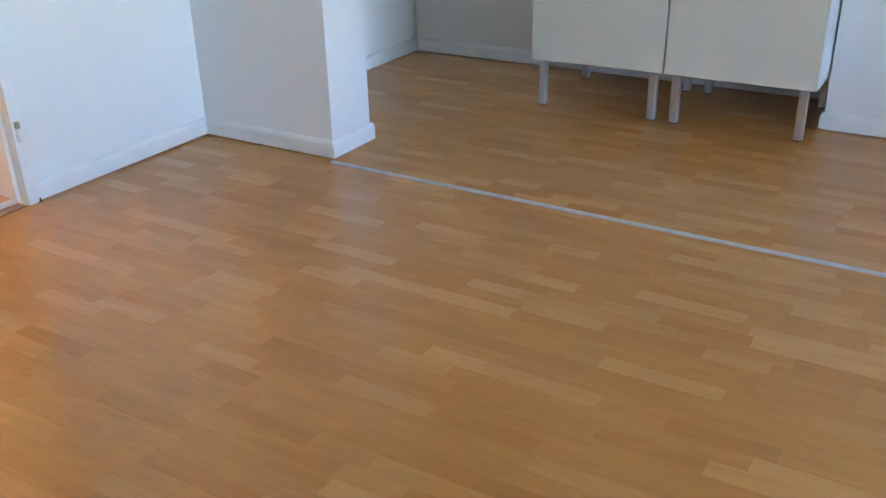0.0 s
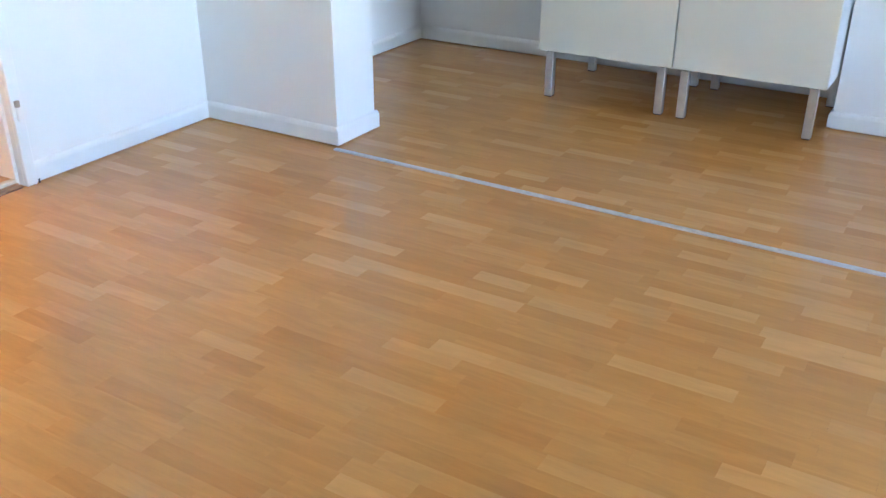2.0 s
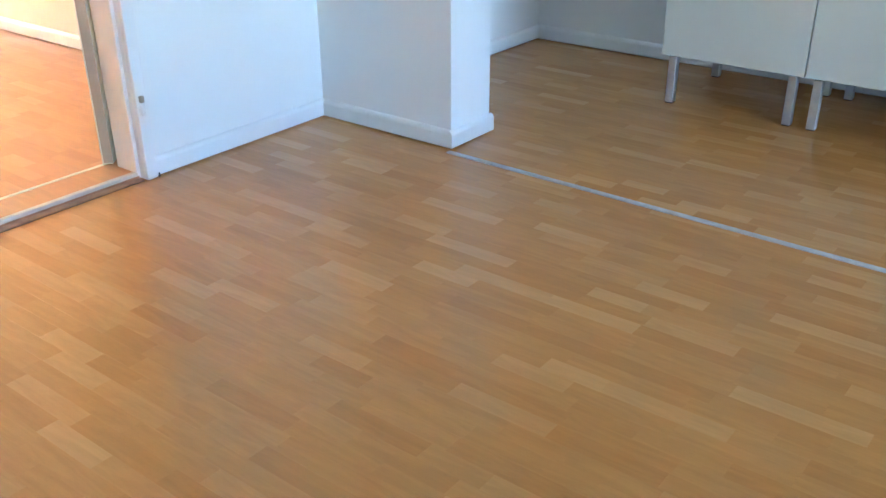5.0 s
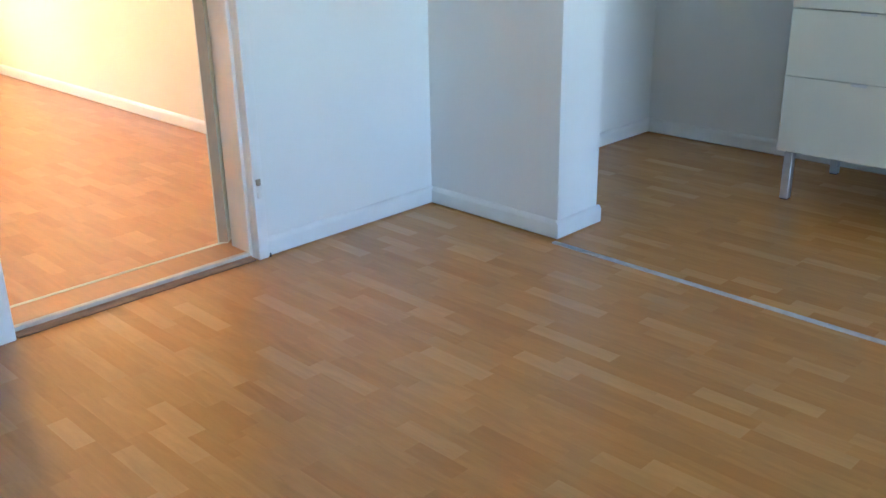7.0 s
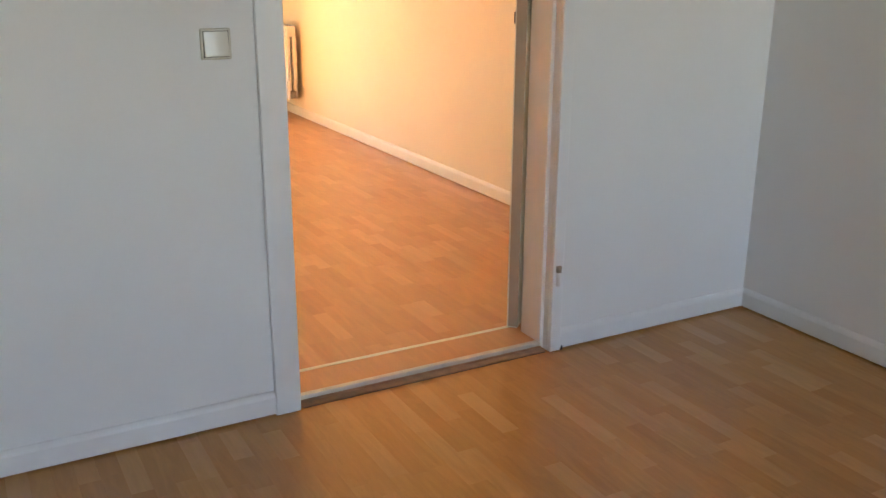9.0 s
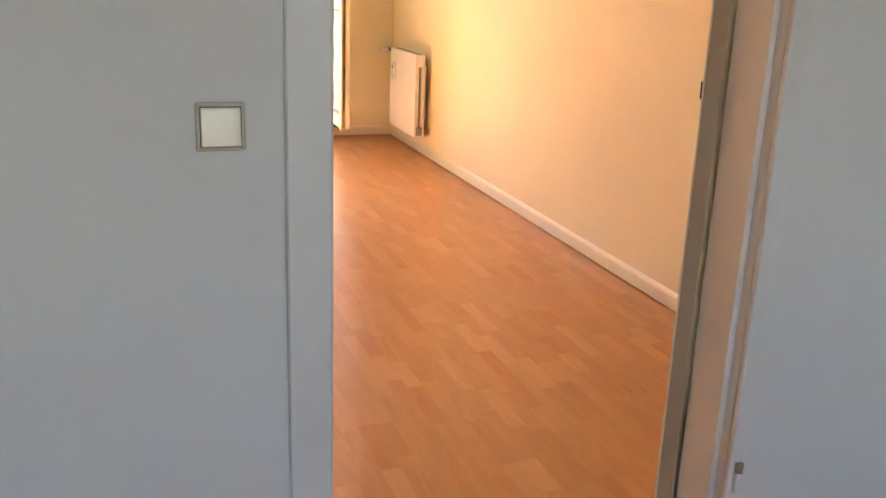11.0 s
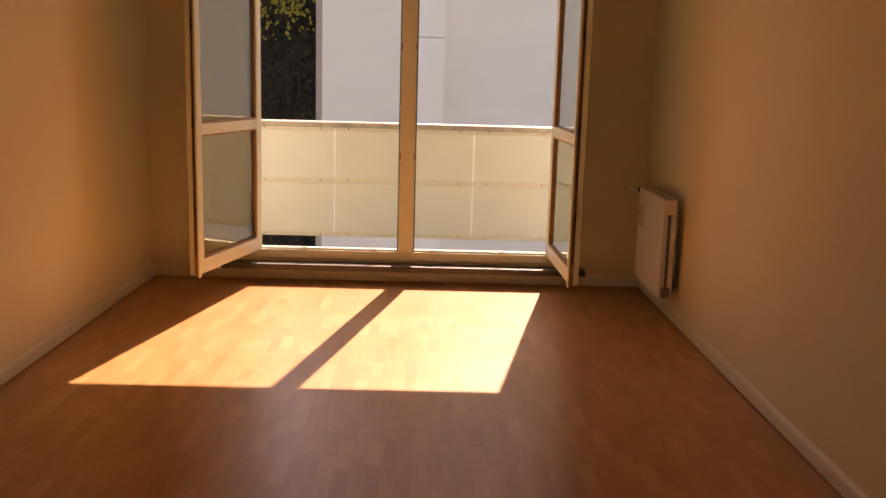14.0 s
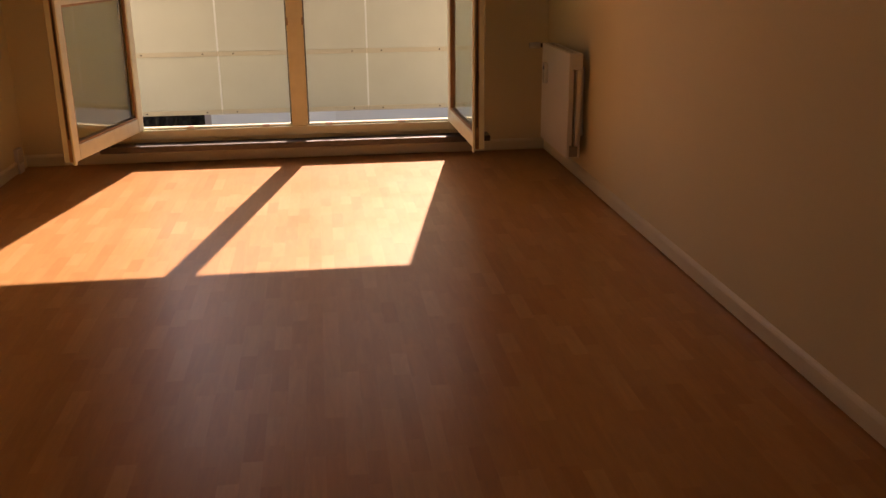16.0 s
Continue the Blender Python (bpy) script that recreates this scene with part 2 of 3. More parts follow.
def profile_run(bm, points, a, b, out):
    """A moulding: the profile (out, up) swept from a to b; out is the way it stands off the wall."""
    a, b, out = Vector(a), Vector(b), Vector(out)
    ring = [[bm.verts.new(p + out * o + Vector((0, 0, u))) for o, u in points] for p in (a, b)]
    n = len(points)
    for i in range(n):
        bm.faces.new((ring[0][i], ring[0][(i + 1) % n], ring[1][(i + 1) % n], ring[1][i]))
    bm.faces.new(ring[0][::-1])
    bm.faces.new(ring[1])
    bmesh.ops.recalc_face_normals(bm, faces=bm.faces[:])
    return bm


def part(name, bm, mat, parent=None, label="", smooth=False):
    me = bpy.data.meshes.new(name)
    bmesh.ops.recalc_face_normals(bm, faces=bm.faces[:])
    bm.to_mesh(me)
    bm.free()
    me.materials.append(mat)
    if smooth:
        for f in me.polygons:
            f.use_smooth = True
    ob = new(name, me)
    if parent is not None:
        ob.parent = parent
    if label:
        ob["label"] = label
    return ob


def thing(name, at, label, category, group="", kind="", turn=0.0):
    e = new(name)
    e.empty_display_size = 0.1
    e.matrix_basis = pose(*at, 0, 0, turn)
    return tagged(e, label, category, group, kind)


def structure(name, bm, mat, label, category):
    return tagged(part(name, bm, mat), label, category, kind="structure")


# ---- plan, in metres ----
DOOR_Y0, DOOR_Y1 = 0.688, 0.815      # door wall
WEST = -3.352                        # wall shared by both rooms
WEST2 = -3.262                       # west wall of the living room
EAST2 = -0.016                          # long wall of the living room
WIN_Y = 6.292                        # living room face of the window wall
F2 = 0.02                            # living room floor
TOP = 2.55
SOUTH = -6.3
JAMB_L, JAMB_R = -1.745, -0.893      # clear door opening
DOOR_TOP = 2.02

# floor slabs
floor_1 = structure("floor_room", boxed(-3.6, -0.02, -6.6, 0.74, -0.25, -0.004), dark_gap, "beech-look laminate floor of printed strips in the empty first room", "floor")
floor_2 = structure("floor_kitchen", boxed(-0.02, 1.9, -6.6, 0.79, -0.25, -0.0045), dark_gap, "beech-look laminate floor in the kitchen corner", "floor")
floor_3 = structure("floor_living", boxed(-3.6, 0.2, 0.74, 6.40, -0.25, F2 - 0.004), dark_gap, "glossy beech-look laminate floor lit by a sun patch", "floor")
structure("ceiling", boxed(-3.6, 1.9, -6.6, 6.6, TOP, TOP + 0.2), ceiling_paint, "plain white painted ceiling", "ceiling")

# door wall: three pieces round the opening
bm = boxed(-3.6, -1.80, DOOR_Y0, DOOR_Y1, -0.25, TOP)
box(bm, -0.86, 1.9, DOOR_Y0, DOOR_Y1, -0.25, TOP)
box(bm, -1.80, -0.86, DOOR_Y0, DOOR_Y1, DOOR_TOP + 0.05, TOP)
structure("wall_north", bm, wall_paint, "white painted wall with the doorway", "wall")
structure("wall_stub", boxed(0.014, 0.263, 0.014, DOOR_Y0, -0.25, TOP), wall_paint, "short white wall stub beside the kitchen corner", "wall")
structure("wall_kitchen", boxed(1.680, 1.9, -1.572, DOOR_Y0, -0.25, TOP), wall_paint, "white wall behind the cabinets", "wall")
structure("wall_kitchen_side", boxed(1.240, 1.9, -6.6, -1.572, -0.25, TOP), wall_paint, "white wall that juts out beside the cabinets", "wall")
structure("wall_west", boxed(-3.6, WEST, -6.6, DOOR_Y0, -0.25, TOP), wall_paint, "white painted side wall", "wall")
structure("wall_living_west", boxed(-3.6, WEST2, DOOR_Y1, 6.292, -0.25, TOP), living_paint, "cream-white painted wall beside the balcony doors", "wall")
structure("wall_living_east", boxed(EAST2, 0.2, DOOR_Y1, 6.292, -0.25, TOP), living_paint, "long cream-white painted wall with the radiator", "wall")
# south wall with the kitchen window behind the walker
bm = boxed(WEST, -3.05, -6.6, SOUTH, -0.25, TOP)
box(bm, 0.05, 1.24, -6.6, SOUTH, -0.25, TOP)
box(bm, -3.05, 0.05, -6.6, SOUTH, -0.25, 0.92)
box(bm, -3.05, 0.05, -6.6, SOUTH, 2.28, TOP)
structure("wall_south", bm, wall_paint, "white wall with the kitchen window", "wall")
# unseen added wall: holds window light back from the kitchen corner
structure("wall_light_block", boxed(0.06, 0.18, SOUTH, -4.3, -0.004, TOP), wall_paint, "unseen white wall added behind the walker to dim the kitchen corner", "wall")
# window wall
OPEN_L, OPEN_R, OPEN_B, OPEN_T = -2.62, -0.575, 0.165, 2.41
bm = boxed(-3.6, OPEN_L, WIN_Y, 6.58, -0.25, TOP)
box(bm, OPEN_R, 0.2, WIN_Y, 6.58, -0.25, TOP)
box(bm, OPEN_L, OPEN_R, WIN_Y, 6.58, OPEN_T, TOP)
box(bm, OPEN_L, OPEN_R, WIN_Y, 6.58, -0.25, OPEN_B)
structure("wall_window", bm, living_paint, "cream-white wall round the balcony doors", "wall")

# ---- skirting ----
SKIRT = [(0.0, 0.007), (0.014, 0.007), (0.014, 0.058), (0.011, 0.066), (0.006, 0.072), (0.0, 0.075)]


def skirting(a, b, out, z=0.0):
    bm = profile_run(bmesh.new(), SKIRT, (*a, z), (*b, z), (*out, 0))
    if z:
        structure("baseboard", bm, living_trim, "cream-white painted wooden skirting board", "skirting board")
    else:
        structure("baseboard", bm, trim_paint, "white painted wooden skirting board", "skirting board")


skirting((WEST, DOOR_Y0), (-1.832, DOOR_Y0), (0, -1))
skirting((-0.838, DOOR_Y0), (0.014, DOOR_Y0), (0, -1))
skirting((0.014, DOOR_Y0 - 0.014), (0.014, 0.014), (-1, 0))
skirting((0.0, 0.014), (0.277, 0.014), (0, -1))
skirting((0.263, 0.014), (0.263, DOOR_Y0), (1, 0))
skirting((0.277, DOOR_Y0), (1.68, DOOR_Y0), (0, -1))
skirting((1.68, DOOR_Y0 - 0.014), (1.68, -1.572), (-1, 0))
skirting((1.24, -1.572), (1.24, SOUTH), (-1, 0))
skirting((1.226, -1.572), (1.68, -1.572), (0, 1))
skirting((WEST, SOUTH), (WEST, DOOR_Y0 - 0.014), (1, 0))
skirting((WEST + 0.014, SOUTH), (0.06, SOUTH), (0, 1))
skirting((0.18, SOUTH), (1.226, SOUTH), (0, 1))
skirting((EAST2, DOOR_Y1), (EAST2, 1.986), (-1, 0), F2)
skirting((EAST2, 2.080), (EAST2, WIN_Y - 0.014), (-1, 0), F2)
skirting((WEST2, DOOR_Y1), (WEST2, 6.10), (1, 0), F2)
skirting((WEST2, 6.19), (WEST2, WIN_Y - 0.014), (1, 0), F2)
skirting((WEST2, WIN_Y), (EAST2, WIN_Y), (0, -1), F2)
skirting((WEST2, DOOR_Y1), (-1.82, DOOR_Y1), (0, 1), F2)
skirting((-0.82, DOOR_Y1), (-0.014, DOOR_Y1), (0, 1), F2)

# ---- doorway ----
frame_1 = tagged(thing("door_frame", (-1.32, DOOR_Y0, 0), "white painted wooden door frame without a door leaf on this side", "door frame"), kind="structure")
frame_1.matrix_basis = Matrix()
for side, inner, outer in ((-1, JAMB_L, -1.832), (1, JAMB_R, -0.838)):
    step = inner + side * 0.012
    a, b = sorted((step, outer))
    part("casing", boxed(a, b, DOOR_Y0 - 0.016, DOOR_Y0, 0.0, DOOR_TOP + 0.07, bevel=0.003), trim_paint, frame_1)
    a, b = sorted((inner, outer - side * 0.02))
    part("jamb", boxed(a, b, DOOR_Y0 + 0.028, DOOR_Y1 + (0.004 if side < 0 else 0.018), 0.0, DOOR_TOP, bevel=0.002), trim_paint, frame_1)
    a, b = sorted((step, outer - side * 0.02))
    part("rebate", boxed(a, b, DOOR_Y0, DOOR_Y0 + 0.028, 0.0, DOOR_TOP, bevel=0.0015), trim_paint, frame_1)
part("head", boxed(JAMB_L, JAMB_R, DOOR_Y0, DOOR_Y1 + 0.004, DOOR_TOP, DOOR_TOP + 0.05), trim_paint, frame_1)
part("casing", boxed(-1.832, -0.838, DOOR_Y0 - 0.016, DOOR_Y0, DOOR_TOP + 0.07, DOOR_TOP + 0.13, bevel=0.003), trim_paint, frame_1)
part("worn_corner", boxed(-0.8365, -0.831, DOOR_Y0 - 0.019, DOOR_Y0 - 0.0145, 0.0, 0.016, bevel=0.001), dark_gap, frame_1, "dark chipped gap at the casing foot")
hinge = part("hinge", rod(bmesh.new(), (-0.862, DOOR_Y0 - 0.021, 0.235), (-0.862, DOOR_Y0 - 0.021, 0.282), 0.008), trim_paint, frame_1, "painted lower hinge barrel", smooth=True)
part("pin", rod(bmesh.new(), (-0.862, DOOR_Y0 - 0.021, 0.282), (-0.862, DOOR_Y0 - 0.021, 0.303), 0.009), keep_metal, hinge, "dark hinge pin", smooth=True)

sill = tagged(thing("door_sill", (0, 0, 0), "raised laminate door sill with grey nosing", "door sill"), kind="structure")
part("sill_board", boxed(JAMB_L, JAMB_R, DOOR_Y0 + 0.05, 0.878, 0.017, F2 + 0.0005), red_piece, sill)
part("nosing", boxed(JAMB_L - 0.006, JAMB_R + 0.006, DOOR_Y0 + 0.028, DOOR_Y0 + 0.05, 0.009, F2 + 0.003, bevel=0.003, segments=2), sill_grey, sill, "worn grey metal nosing")
part("riser", boxed(JAMB_L - 0.006, JAMB_R + 0.006, DOOR_Y0 + 0.024, DOOR_Y0 + 0.05, -0.003, 0.0095, bevel=0.001), riser_wood, sill, "brown wooden riser")
part("floor_edge", boxed(JAMB_L - 0.004, JAMB_R + 0.004, DOOR_Y0 - 0.004, DOOR_Y0 + 0.024, -0.003, 0.005, bevel=0.0015), riser_wood, sill, "brown wooden edge strip before the sill")
part("joint", boxed(JAMB_L - 0.002, JAMB_R + 0.002, DOOR_Y0 - 0.0075, DOOR_Y0 - 0.004, -0.003, 0.0008), dark_gap, sill, "dark open joint")
part("seam_strip", boxed(JAMB_L, JAMB_R, 0.878, 0.893, 0.01, F2 + 0.003, bevel=0.0015), frame_paint, sill, "thin cream seam strip")

# the living room door, folded back behind the frame
leaf = thing("door_1", (-0.906, DOOR_Y1 + 0.0185, F2 + 0.012), "white painted interior door folded wide open into the living room", "door", kind="structure", turn=-47)
part("door_slab", boxed(-0.04, 0.0, 0.0, 0.84, 0.0, 1.98, bevel=0.006, segments=3), living_trim, leaf)
# brown band stands for shade; the strip left uncovered reads as lit
part("edge_shade", boxed(-0.033, -0.0005, -0.0015, 0.003, 0.006, 1.974), door_edge_shade, leaf, "brown band painting shade on the hinge edge")
part("hinge_plate", boxed(-0.0412, -0.0385, -0.0012, 0.006, 1.03, 1.065), dark_metal, leaf, "dark slim hinge plate")

# threshold bar between room and kitchen corner
bar = thing("threshold_bar", (-0.041, -2.0, 0.0), "long brushed aluminium floor transition bar with screws", "threshold bar", turn=-0.57)
bm = bmesh.new()
bar_profile = [(-0.0125, 0.0), (-0.0115, 0.0028), (-0.007, 0.0045), (0.007, 0.0045), (0.0115, 0.0028), (0.0125, 0.0)]
profile_run(bm, bar_profile, (0, -2.0, 0), (0, 2.0, 0), (1, 0, 0))
part("bar", bm, threshold_metal, bar)
for i in range(13):
    y = 1.86 - i * 0.305
    bm = rod(bmesh.new(), (0, y, 0.004), (0, y, 0.0056), 0.0042, 10)
    part("screw", bm, steel, bar, "dark screw head" if i == 0 else "")

# light switch
sw = thing("light_switch", (-1.933, DOOR_Y0, 1.053), "beige square rocker light switch on the white wall", "light switch")
bm = boxed(-0.0383, 0.0383, -0.010, 0.0, -0.0383, 0.0383, bevel=0.004, segments=3)
part("plate", bm, switch_plastic, sw)
part("gap", boxed(-0.0322, 0.0322, -0.0104, -0.008, -0.0322, 0.0322), dark_gap, sw, "dark seam round the rocker")
bm = boxed(-0.0310, 0.0310, -0.0145, -0.010, -0.0310, 0.0310, bevel=0.002, segments=2)
bmesh.ops.rotate(bm, cent=(0, -0.010, 0), matrix=Matrix.Rotation(radians(-5.6), 3, "X"), verts=bm.verts[:])
part("rocker", bm, rocker_plastic, sw)


# ---- kitchen cabinets ----
def cabinet(at_y, label, drawers):
    """Base cabinet 0.6 m wide with its front at x = 1.02; y runs down from at_y."""
    c = thing("cabinet", (1.02, at_y, 0), label, "cabinet", "kitchen base cabinets")
    w, base, top = 0.607, 0.213, 0.915
    bm = boxed(0.022, 0.60, -w + 0.001, -w + 0.019, base, top)
    box(bm, 0.022, 0.60, -0.019, -0.001, base, top)
    box(bm, 0.022, 0.60, -w + 0.019, -0.019, base, base + 0.018)
    box(bm, 0.022, 0.60, -w + 0.019, -0.019, top - 0.018, top)
    box(bm, 0.585, 0.60, -w + 0.019, -0.019, base + 0.018, top - 0.018)
    part("body", bm, cabinet_edge, c)
    if drawers:
        for z0, z1 in ((base - 0.002, 0.521), (0.524, 0.788), (0.791, top)):
            d = part("drawer_front", boxed(0.0, 0.019, -w + 0.002, -0.002, z0, z1, bevel=0.0012), cabinet_white, c)
            bm = boxed(-0.012, 0.008, -w / 2 - 0.03, -w / 2 + 0.03, z1 - 0.0005, z1 + 0.0012)
            box(bm, -0.012, -0.0095, -w / 2 - 0.03, -w / 2 + 0.03, z1 - 0.009, z1 - 0.0005)
            part("handle", bm, aluminium, d, "small metal edge pull")
    else:
        part("cabinet_door", boxed(0.0, 0.019, -w + 0.002, -0.002, base - 0.002, top, bevel=0.0012), cabinet_white, c)
    for x in (0.032, 0.53):
        for y in (-0.048, -w + 0.048):
            g = part("leg", boxed(x - 0.017, x + 0.017, y - 0.017, y + 0.017, 0.004, base - 0.008, bevel=0.0015), aluminium, c, "square aluminium leg")
            part("foot", boxed(x - 0.015, x + 0.015, y - 0.015, y + 0.015, 0.0, 0.004), dark_metal, g, "black plastic foot")
            part("mount", boxed(x - 0.014, x + 0.014, y - 0.014, y + 0.014, base - 0.008, base), dark_metal, g, "dark mounting plate")
    return c


cabinet(-0.347, "white kitchen base cabinet with drawers on aluminium legs", True)
cabinet(-0.957, "white kitchen base cabinet with one plain door on aluminium legs", False)

# ---- balcony doors ----
FR0, FR1 = 6.280, 6.352
win = tagged(thing("window_1", (0, 0, 0), "cream wooden double balcony doors standing open inwards", "balcony door"), kind="structure")
CL, CR, RAIL = -2.565, -0.647, 0.234
M0, M1 = -1.640, -1.538
HEAD = 2.345
part("jamb", boxed(OPEN_L - 0.0, CL, FR0, FR1, OPEN_B + 0.001, OPEN_T, bevel=0.003), frame_paint, win)
part("jamb", boxed(CR, OPEN_R, FR0, FR1, OPEN_B + 0.001, OPEN_T, bevel=0.003), frame_paint, win)
part("head", boxed(CL, CR, FR0, FR1, HEAD, OPEN_T, bevel=0.003), frame_paint, win)
rail = part("bottom_rail", boxed(CL, CR, FR0, FR1, OPEN_B + 0.001, RAIL - 0.012, bevel=0.003), frame_paint, win)
part("rail_lip", boxed(CL, CR, FR0 + 0.02, FR1, RAIL - 0.012, RAIL, bevel=0.002), frame_paint, rail)
for x in (-2.26, -1.80, -1.41, -0.95):
    part("keep", boxed(x - 0.022, x + 0.022, FR0 + 0.004, FR0 + 0.03, RAIL - 0.010, RAIL + 0.006, bevel=0.002), aluminium, rail, "metal locking keep")
mull = part("mullion", boxed(M0, M1, FR0, FR1, RAIL - 0.012, HEAD, bevel=0.004), frame_paint, win)
for x0, x1 in ((M0 - 0.006, M0), (M1, M1 + 0.006)):
    part("gasket", boxed(x0, x1, FR0 + 0.004, FR1 - 0.01, RAIL + 0.001, HEAD - 0.001), dark_gap, mull, "dark rubber gasket")
for x in (M0 + 0.004, M1 - 0.004):
    for z in (0.86, 1.56):
        part("keep", boxed(x - 0.006, x + 0.006, FR0 - 0.002, FR0 + 0.012, z - 0.022, z + 0.022, bevel=0.001), keep_metal, mull)


def window_leaf(at, turn, mirror, label):
    """A glazed door leaf; it runs from its hinge along local +x and is 60 mm thick along y."""
    w, b, t, th = 0.90, RAIL - 0.008, HEAD + 0.01, 0.056
    lf = thing("balcony_door_leaf", at, label, "door leaf", "balcony door leaves", turn=turn)
    s = -1 if mirror else 1

    def bx(x0, x1, y0, y1, z0, z1, bevel=0.004):
        ya, yb = sorted((s * y0, s * y1))
        return boxed(x0, x1, ya, yb, z0, z1, bevel=bevel)

    st = 0.072
    for x0 in (0.0, w - st):
        part("stile", bx(x0, x0 + st, 0, th, b, t), frame_paint, lf)
    part("bottom_rail", bx(st, w - st, 0.001, th - 0.001, b, b + 0.082), frame_paint, lf)
    part("top_rail", bx(st, w - st, 0.001, th - 0.001, t - 0.075, t), frame_paint, lf)
    part("transom", bx(st, w - st, 0.001, th - 0.001, 1.018, 1.078), frame_paint, lf)
    for z0, z1 in ((b + 0.082, 1.018), (1.078, t - 0.075)):
        for y0 in (0.020, 0.036):
            g = part("pane", bx(st - 0.01, w - st + 0.01, y0, y0 + 0.004, z0 - 0.01, z1 + 0.01, 0), glass, lf)
            g.visible_shadow = False
        # glazing beads on both faces
        for y0 in (0.006, th - 0.02):
            fr = bmesh.new()
            for dims in ((st, st + 0.012, z0, z1), (w - st - 0.012, w - st, z0, z1), (st + 0.012, w - st - 0.012, z0, z0 + 0.012), (st + 0.012, w - st - 0.012, z1 - 0.012, z1)):
                ya, yb = sorted((s * y0, s * (y0 + 0.014)))
                box(fr, dims[0], dims[1], ya, yb, dims[2], dims[3])
            part("glazing_bead", fr, bare_wood, lf, "brown glazing bead")
    # closing edge: brown rebate with lock strip and overlap lip
    part("closing_edge", bx(w, w + 0.005, 0.004, 0.024, b + 0.004, t - 0.004, 0), bare_wood, lf, "brown worn closing edge")
    part("overlap_lip", bx(w - 0.01, w + 0.016, -0.012, 0.0, b - 0.012, t, 0.003), frame_paint, lf)
    part("lock_strip", bx(w + 0.005, w + 0.0065, 0.010, 0.018, 0.35, t - 0.05, 0), dark_metal, lf)
    for z in (0.62, 1.10, 1.62):
        part("lock_bolt", bx(w + 0.005, w + 0.014, 0.007, 0.020, z - 0.03, z + 0.03, 0.002), dark_metal, lf)
    return lf


window_leaf((-2.535, FR0 - 0.004, 0), 180 + 77.0, True, "open glazed balcony door leaf with cream frame and brown edges")
window_leaf((-0.658, FR0 - 0.004, 0), -88.5, False, "glazed balcony door leaf turned square into the room, cream frame")

# dark ledge below the doors
ledge = thing("window_ledge", (-1.595, 6.23, 0.108), "dark grey stone ledge with rounded ends below the doors", "ledge")
part("slab", boxed(-1.195, 1.195, -0.060, 0.062, 0.0, 0.037, bevel=0.006, segments=3), ledge_stone, ledge)
ledge["kind"] = "structure"

# ---- radiator ----
rad = thing("radiator", (-0.052, 5.625, 0.172), "white steel panel radiator on the long wall", "radiator")
L, H = 0.31, 0.565
part("front_panel", boxed(-0.082, -0.068, -L, L, 0.0, H, bevel=0.004, segments=2), radiator_enamel, rad)
part("back_panel", boxed(-0.018, -0.008, -L, L, 0.0, H, bevel=0.003, segments=2), radiator_enamel, rad)
part("front_channel", boxed(-0.068, -0.054, -L + 0.003, L - 0.003, 0.068, H - 0.088, bevel=0.003, segments=2), radiator_enamel, rad)
part("back_channel", boxed(-0.036, -0.018, -L + 0.003, L - 0.003, 0.068, H - 0.088, bevel=0.003, segments=2), radiator_enamel, rad)
part("top_cover", boxed(-0.068, -0.018, -L, L, H - 0.012, H - 0.002, bevel=0.002), radiator_enamel, rad)
for y0, y1 in ((-L, -L + 0.014), (L - 0.014, L)):
    sd = part("side_cover", boxed(-0.068, -0.018, y0, y1, H - 0.085, H - 0.012, bevel=0.002), radiator_enamel, rad)
    part("foot_bracket", boxed(-0.067, -0.019, y0 + 0.006, y1 - 0.002, 0.006, 0.062, bevel=0.002), radiator_inside, sd)
fins = bmesh.new()
for i in range(36):
    y = -L + 0.03 + i * (2 * L - 0.06) / 35
    box(fins, -0.053, -0.037, y - 0.001, y + 0.001, 0.05, H - 0.09)
part("convector", fins, radiator_inside, rad, "grey folded convector sheet")
for i in range(22):
    y = -L + 0.035 + i * (2 * L - 0.07) / 21
    part("grille_slot", boxed(-0.060, -0.024, y - 0.006, y + 0.006, H - 0.0025, H - 0.0015), radiator_inside, rad)
part("wall_bracket", boxed(-0.008, 0.036, -0.20, -0.16, 0.10, 0.48), radiator_enamel, rad)
part("wall_bracket", boxed(-0.008, 0.036, 0.16, 0.20, 0.10, 0.48), radiator_enamel, rad)
meter = part("heat_meter", boxed(-0.104, -0.082, 0.155, 0.197, 0.345, 0.465, bevel=0.006, segments=3), socket_plastic, rad, "cream heat cost meter")
part("meter_window", boxed(-0.1055, -0.103, 0.163, 0.189, 0.425, 0.445), dark_metal, meter)
valve = part("valve", rod(bmesh.new(), (-0.045, L, H - 0.04), (-0.045, L + 0.05, H - 0.04), 0.012), steel, rad, "brass valve body", smooth=True)
bm = rod(bmesh.new(), (-0.030, L + 0.042, H - 0.02), (-0.075, L + 0.042, H - 0.02), 0.014)
rod(bm, (-0.07, L + 0.042, H - 0.02), (-0.088, L + 0.042, H - 0.02), 0.012)
part("valve_collar", bm, dark_metal, valve, "dark collar")
part("thermostat_head", rod(bmesh.new(), (-0.088, L + 0.042, H - 0.02), (-0.150, L + 0.042, H - 0.02), 0.020, 18, 0.017), socket_plastic, valve, "white thermostat head", smooth=True)
part("supply_pipe", rod(bmesh.new(), (-0.030, L + 0.042, H - 0.02), (0.036, L + 0.042, H - 0.02), 0.008), steel, rad, smooth=True)


